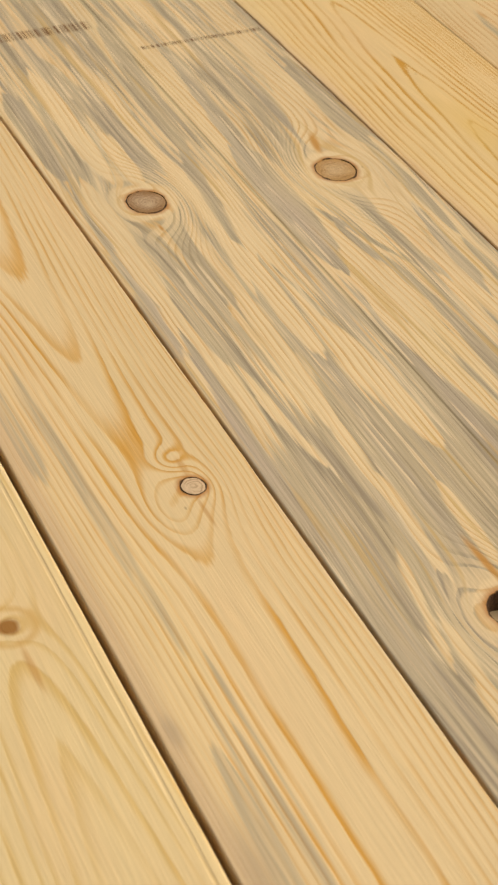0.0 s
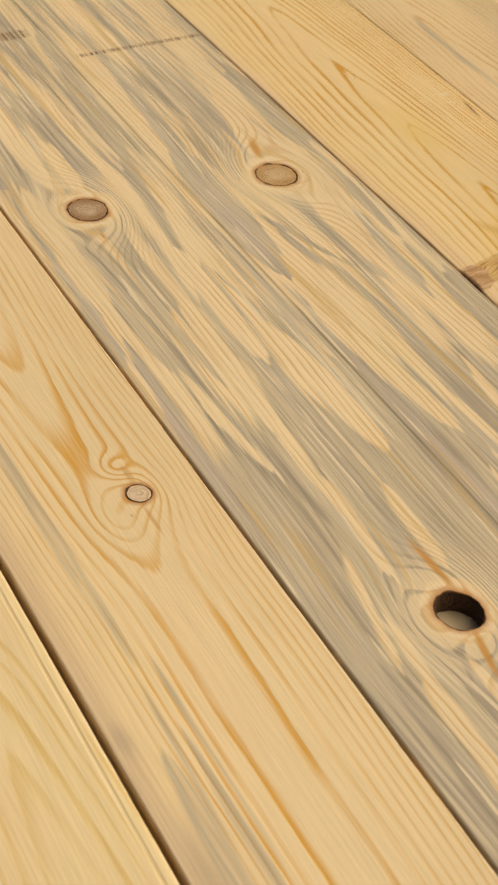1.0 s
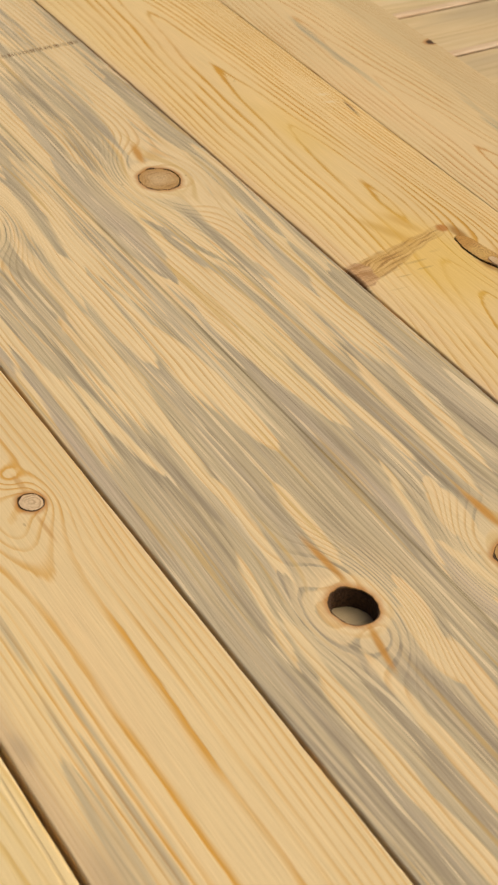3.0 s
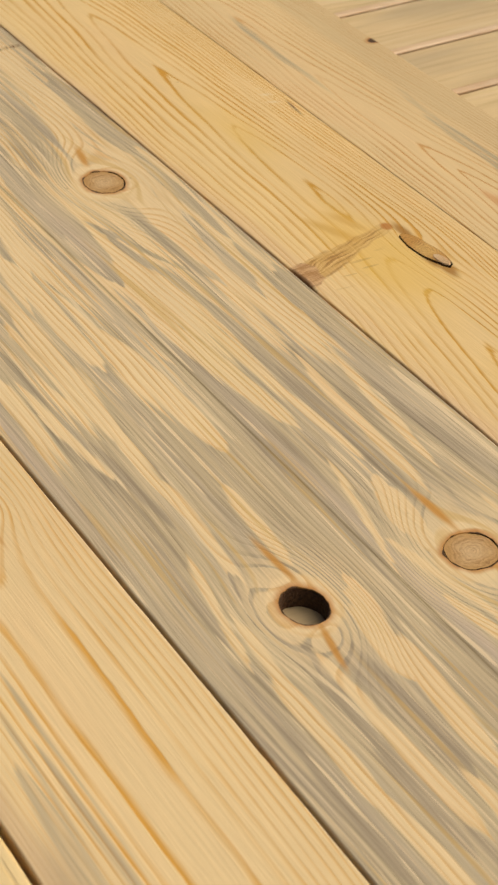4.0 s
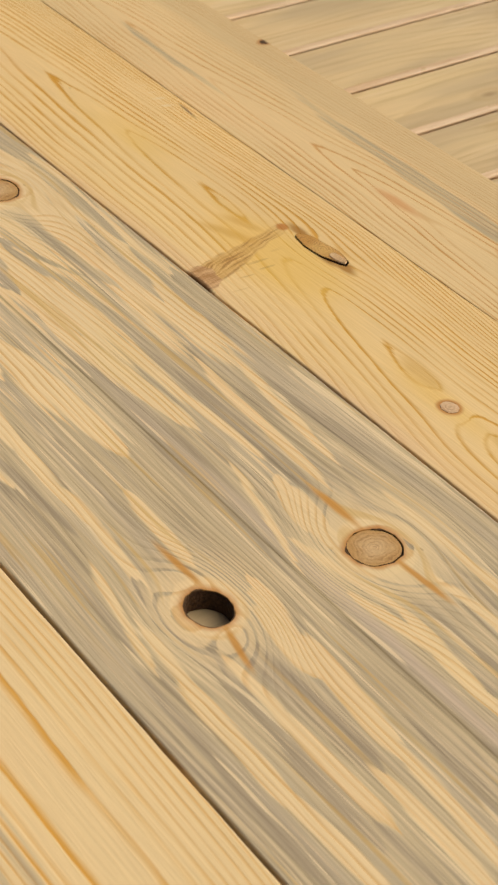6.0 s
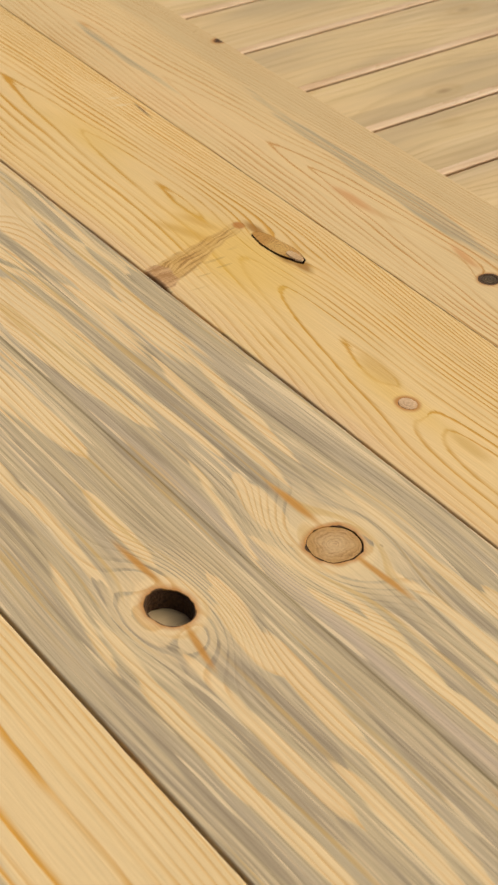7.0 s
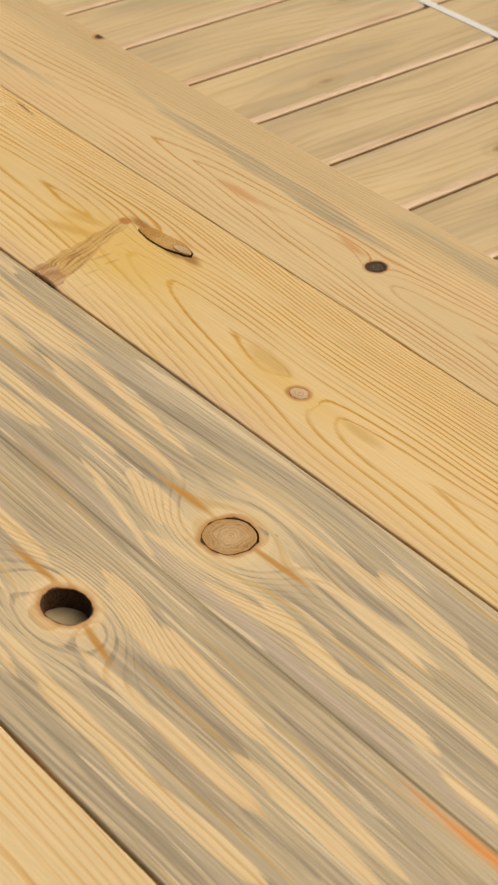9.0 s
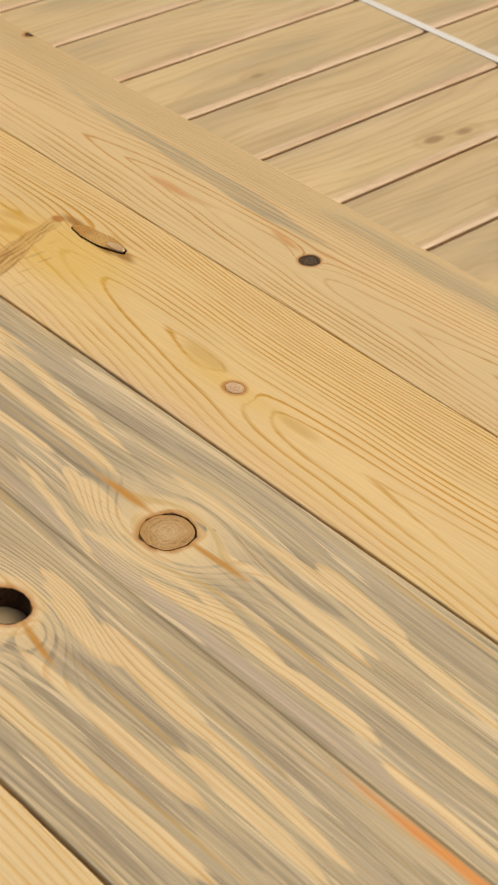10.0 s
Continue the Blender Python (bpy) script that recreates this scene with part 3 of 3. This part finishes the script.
def blob(cx, cy, rx, ry, seed, grow=1.0, rough=0.06, count=72, lean=0.0):
    """An uneven oval, as points round its middle."""
    pts = []
    for i in range(count):
        a = math.tau * i / count
        r = grow * (1 + rough * noise.noise((2.2 * math.cos(a), 2.2 * math.sin(a), seed)) + 0.2 * rough * noise.noise((5 * math.cos(a), 9 * math.sin(a), seed + 5)))
        dx, dy = rx * r * math.cos(a), ry * r * math.sin(a)
        pts.append((cx + dx + dy * lean, cy + dy))
    return pts


def rows_of_faces(bm, rows):
    for a, b in zip(rows, rows[1:]):
        for i in range(len(a) - 1):
            bm.faces.new((a[i], a[i + 1], b[i + 1], b[i]))


def lining(parent, name, outline, depth, floor, label=""):
    """The dark bark that lines an opening, from its eased rim down."""
    bm = bmesh.new()
    mx, my = (sum(p[k] for p in outline) / len(outline) for k in (0, 1))
    rings = []
    for i, z in enumerate((-0.0005, -0.0025, -depth * 0.6, -depth)):
        rings.append([bm.verts.new((mx + (px - mx) * (0.985 + 0.012 * noise.noise((px * 900, py * 900, i))),
                                    my + (py - my) * (0.985 + 0.012 * noise.noise((py * 900, px * 900, i))), z)) for px, py in outline])
    rows_of_faces(bm, [r + r[:1] for r in rings])
    if floor:
        bm.faces.new(rings[-1])
    return part(name, bm, BARK_AND_SHADE, parent, label)


def board(label, x0, x1, y0, y1, thick, material, holes=(), skew=(0.0, 0.0), radius=0.0012, groove=None, seed=0.0, lip=False):
    """A plank along y from x0 to x1 with its face at z = 0: eased edges, openings through the face,
    and a shallow groove. skew: metres across for a metre along, for either edge. holes: outlines."""
    bm = bmesh.new()
    ys = [y0 + (y1 - y0) * i / 170 for i in range(171)]

    def side(x, s, sign, y):
        return x + s * y + sign * 0.00022 * (noise.noise((y * 60, seed, sign)) + 0.6 * noise.noise((y * 240, seed, sign)))

    # cross-section of each long edge, from the face downwards
    eased = [(radius * (1 - math.sin(a)), -radius * (1 - math.cos(a))) for a in (0, 0.4, 0.8, 1.2, math.pi / 2)] + [(0.0, -thick)]
    lipped = [(0.0062, 0.0), (0.0056, -0.00022), (0.0048, -0.00022), (0.0042, 0.0), (0.0016, -0.0002), (0.0006, -0.0008), (0.0, -0.0022), (0.0, -thick)]
    rails = []
    for x, s, sign in ((x0, skew[0], 1), (x1, skew[1], -1)):
        use = lipped if lip and sign < 0 else eased
        rows = [[bm.verts.new((side(x, s, sign, y) + sign * dx, y, dz)) for y in ys] for dx, dz in use]
        rows_of_faces(bm, rows)
        rails.append(rows)

    def span(left, right, openings):
        """Fills the face between two rails, leaving the openings."""
        edges = []
        for rail in (left, right):
            edges += [bm.edges.get(p) or bm.edges.new(p) for p in zip(rail, rail[1:])]
        for a, b in ((left[0], right[0]), (left[-1], right[-1])):
            edges.append(bm.edges.get((a, b)) or bm.edges.new((a, b)))
        for outline in openings:
            loop = [bm.verts.new((px, py, 0)) for px, py in outline]
            edges += [bm.edges.new((loop[i - 1], loop[i])) for i in range(len(loop))]
            mx, my = (sum(p[k] for p in outline) / len(outline) for k in (0, 1))
            soft = [bm.verts.new((mx + (px - mx) * 0.985, my + (py - my) * 0.985, -0.0006)) for px, py in outline]
            rows_of_faces(bm, [loop + loop[:1], soft + soft[:1]])
        bmesh.ops.triangle_fill(bm, edges=edges, use_beauty=True, use_dissolve=False, normal=(0, 0, 1))

    left, right = rails[0][0], rails[1][0]
    if groove is None:
        span(left, right, holes)
    else:
        half, deep = 0.0009, 0.0002
        rows = [[bm.verts.new((groove + dx + 0.0005 * noise.noise((y * 25, 3.1, seed)), y, dz)) for y in ys] for dx, dz in ((-half, 0), (0, -deep), (half, 0))]
        rows_of_faces(bm, rows)
        span(left, rows[0], [o for o in holes if o[0][0] < groove])
        span(rows[2], right, [o for o in holes if o[0][0] >= groove])
    for k in (0, -1):
        bm.faces.new([r[k] for r in rails[0]] + [r[k] for r in reversed(rails[1])])
    thing = tagged(new("wooden_board"), label, "board", "boards of the upper layer")
    part("plank", bm, material, thing)
    return thing


def knot(parent, outline, cx, cy, rx, ry, seed, material, label, grow=0.96, top=-0.0001, lean=0.0, shift=(0.0, 0.0001), rough=0.06):
    """A plug of end grain that sits in its bark-lined pocket with a crack round it."""
    bm = bmesh.new()
    rings = []
    off = 0.00022 * math.sin(seed)
    for g, z in ((grow * 0.99, -0.003), (grow, -0.0006), (grow * 0.985, top), (grow * 0.6, top + 0.0001), (grow * 0.25, top + 0.00015)):
        pts = blob(0, 0, rx, ry, seed, g, rough=rough, lean=lean)
        rings.append([bm.verts.new((px + off + shift[0], py + shift[1], z)) for px, py in pts])
    rows_of_faces(bm, [r + r[:1] for r in rings])
    # plug sides coloured near-black, standing in for shade down in the crack
    for f in bm.faces:
        f.material_index = 1 if f.calc_center_median().z < -0.0003 else 0
    bm.faces.new(rings[-1])
    ob = part("knot", bm, material, parent, label)
    ob.data.materials.append(BARK_AND_SHADE)
    ob.location = (cx, cy, 0)
    ring = lining(ob, "bark_ring", [(px - cx, py - cy) for px, py in outline], 0.005, True, "dark bark round the knot")
    return ob


# ---- setting ----
THICK, LOW = 0.0102, -0.0104
bm = bmesh.new()
bmesh.ops.create_grid(bm, x_segments=2, y_segments=2, size=200.0)
ground = new("floor", mesh_from("floor", bm, CONCRETE))
ground.location.z = LOW - 0.0195
tagged(ground, "plain grey concrete floor under the stacked boards", "floor", kind="structure")

# ---- upper layer of boards ----
Y0, Y1 = -0.85, 1.10
pockets = [blob(*k, seed=3.0 + i) for i, k in enumerate(WIDE_KNOTS)]
opening = blob(*HOLE, seed=11.0, rough=0.05)
wide = board("wide pine board with grey stain streaks and an open knot hole", 0.0007, 0.1893, Y0, Y1, THICK, WIDE,
             pockets + [opening], radius=0.0009, groove=PITH, seed=1.0)
for i, (k, o) in enumerate(zip(WIDE_KNOTS, pockets)):
    knot(wide, o, *k, 3.0 + i, (KNOT_BROWN, KNOT_TAN, KNOT_TAN)[i], "tan knot with a dark cracked rim")
lining(wide, "knot_hole", opening, THICK, False, "open knot hole lined with blackened bark")

LITTLE = (-0.029, 0.0, 0.0055, 0.0062)
pocket = blob(*LITTLE, 21.0)
left = board("pale yellow pine board with orange arched grain and one small knot", -0.0957, -0.0007, Y0, Y1, THICK, LEFT, [pocket], radius=0.0009, seed=2.0)
knot(left, pocket, *LITTLE, 21.0, KNOT_PALE, "small pale knot with a dark rim", 0.93)

SPLIT = 0.010
LONG, ROUND = (0.2622, 0.0815, 0.0060, 0.0205), (0.2265, -0.0645, 0.0042, 0.0050)
slit, ring = blob(*LONG, 31.0, rough=0.12, lean=-0.08), blob(*ROUND, 33.0)
resin = board("honey-coloured pine board with a torn edge and long split knot", 0.1903, 0.2942, Y0, Y1, THICK, RESINY, [slit, ring],
              skew=(0.0, SPLIT), radius=0.0008, seed=3.0)
long_knot = knot(resin, slit, *LONG, 31.0, KNOT_HONEY, "long slanting knot with a black crack", 0.93, lean=-0.08, shift=(0.0010, 0.0020), rough=0.12)
core = bmesh.new()
rim = [core.verts.new((px, py, -0.0003)) for px, py in blob(0.0018, -0.0118, 0.0027, 0.0062, 35.0, rough=0.1, lean=-0.08)]
crown = [core.verts.new((v.co.x * 0.9 + 0.00018, v.co.y * 0.9 - 0.00118, 0.0004)) for v in rim]
rows_of_faces(core, [rim + rim[:1], crown + crown[:1]])
core.faces.new(crown)
part("knot_core", core, KNOT_PALE, long_knot, "greyish core at the end of the knot")
knot(resin, ring, *ROUND, 33.0, KNOT_RED, "small reddish knot grown into the wood", 0.985)

BLACK = (0.3335, -0.0035, 0.0044, 0.0044)
pocket = blob(*BLACK, 41.0)
far = board("pale pine board with a grey streak and one black knot", 0.2944, 0.3890, Y0, Y1, THICK, FAR, [pocket], skew=(SPLIT, 0.0), radius=0.0007, seed=4.0)
knot(far, pocket, *BLACK, 41.0, KNOT_DARK, "small black knot")

gap = board("yellow pine board with a lipped edge beside a dark gap", -0.2050, -0.0978, Y0, Y1, THICK, GAP, radius=0.0015, seed=5.0, lip=True)

# ---- lower layer of panelling, laid across ----
PITCH, FIRST = 0.0652, -0.0215
LENGTH = (-0.42, 1.25)


def panel_mesh():
    """One tongue-and-groove panel along x, its face at z = 0, with a rounded edge towards smaller y."""
    body, trim = bmesh.new(), bmesh.new()
    n = 60
    xs = [LENGTH[0] + (LENGTH[1] - LENGTH[0]) * i / n for i in range(n + 1)]
    top = [(0.0062, 0.0), (PITCH - 0.0034, 0.0), (PITCH - 0.0026, -0.0004), (PITCH - 0.0023, -0.0020), (PITCH - 0.0023, -0.0072),
           (PITCH + 0.0010, -0.0074), (PITCH + 0.0010, -0.0180), (0.0022, -0.0180), (0.0014, -0.0072)]
    bead = [(0.0014, -0.0072), (0.0036, -0.0068), (0.0034, -0.0032), (0.0026, -0.0028), (0.0014, -0.0022), (0.0012, -0.0016), (0.0018, -0.0009), (0.0036, -0.0003), (0.0062, 0.0)]
    for bmx, prof in ((body, top), (trim, bead)):
        rows = [[bmx.verts.new((x, y + 0.0002 * noise.noise((x * 30, y * 90, 2)), z)) for x in xs] for y, z in prof]
        for a, b in zip(rows, rows[1:]):
            for i in range(n):
                bmx.faces.new((a[i], a[i + 1], b[i + 1], b[i]))
    return mesh_from("panel", body, PANEL), mesh_from("rounded_edge", trim, EDGE)


body_mesh, trim_mesh = panel_mesh()
for p in trim_mesh.polygons:
    p.use_smooth = True
for i in range(-12, 16):
    strip = new("panel_board")
    strip.location = (0.004 * math.sin(i * 2.3), FIRST + PITCH * i, LOW)
    tagged(strip, "olive-beige pine panelling board with a rounded pinkish edge", "board", "panelling boards of the lower layer")
    for name, me, label in (("panel", body_mesh, ""), ("rounded_edge", trim_mesh, "pinkish planed edge")):
        piece = new(name, me)
        piece.parent = strip
        tagged(piece, label)

# ---- packing strap across the lower layer ----
bm = bmesh.new()
n = 80
rows = []
for dx, dz in ((-0.0036, 0.00005), (-0.0034, 0.00035), (0.0034, 0.00035), (0.0036, 0.00005)):
    rows.append([bm.verts.new((0.6155 + dx, -0.80 + 1.85 * i / n, LOW + dz)) for i in range(n + 1)])
for a, b in zip(rows, rows[1:] + rows[:1]):
    for i in range(n):
        bm.faces.new((a[i], a[i + 1], b[i + 1], b[i]))
strap = new("packing_strap", mesh_from("packing_strap", bm, STRAP))
tagged(strap, "narrow white plastic packing strap stretched over the panelling", "strap")
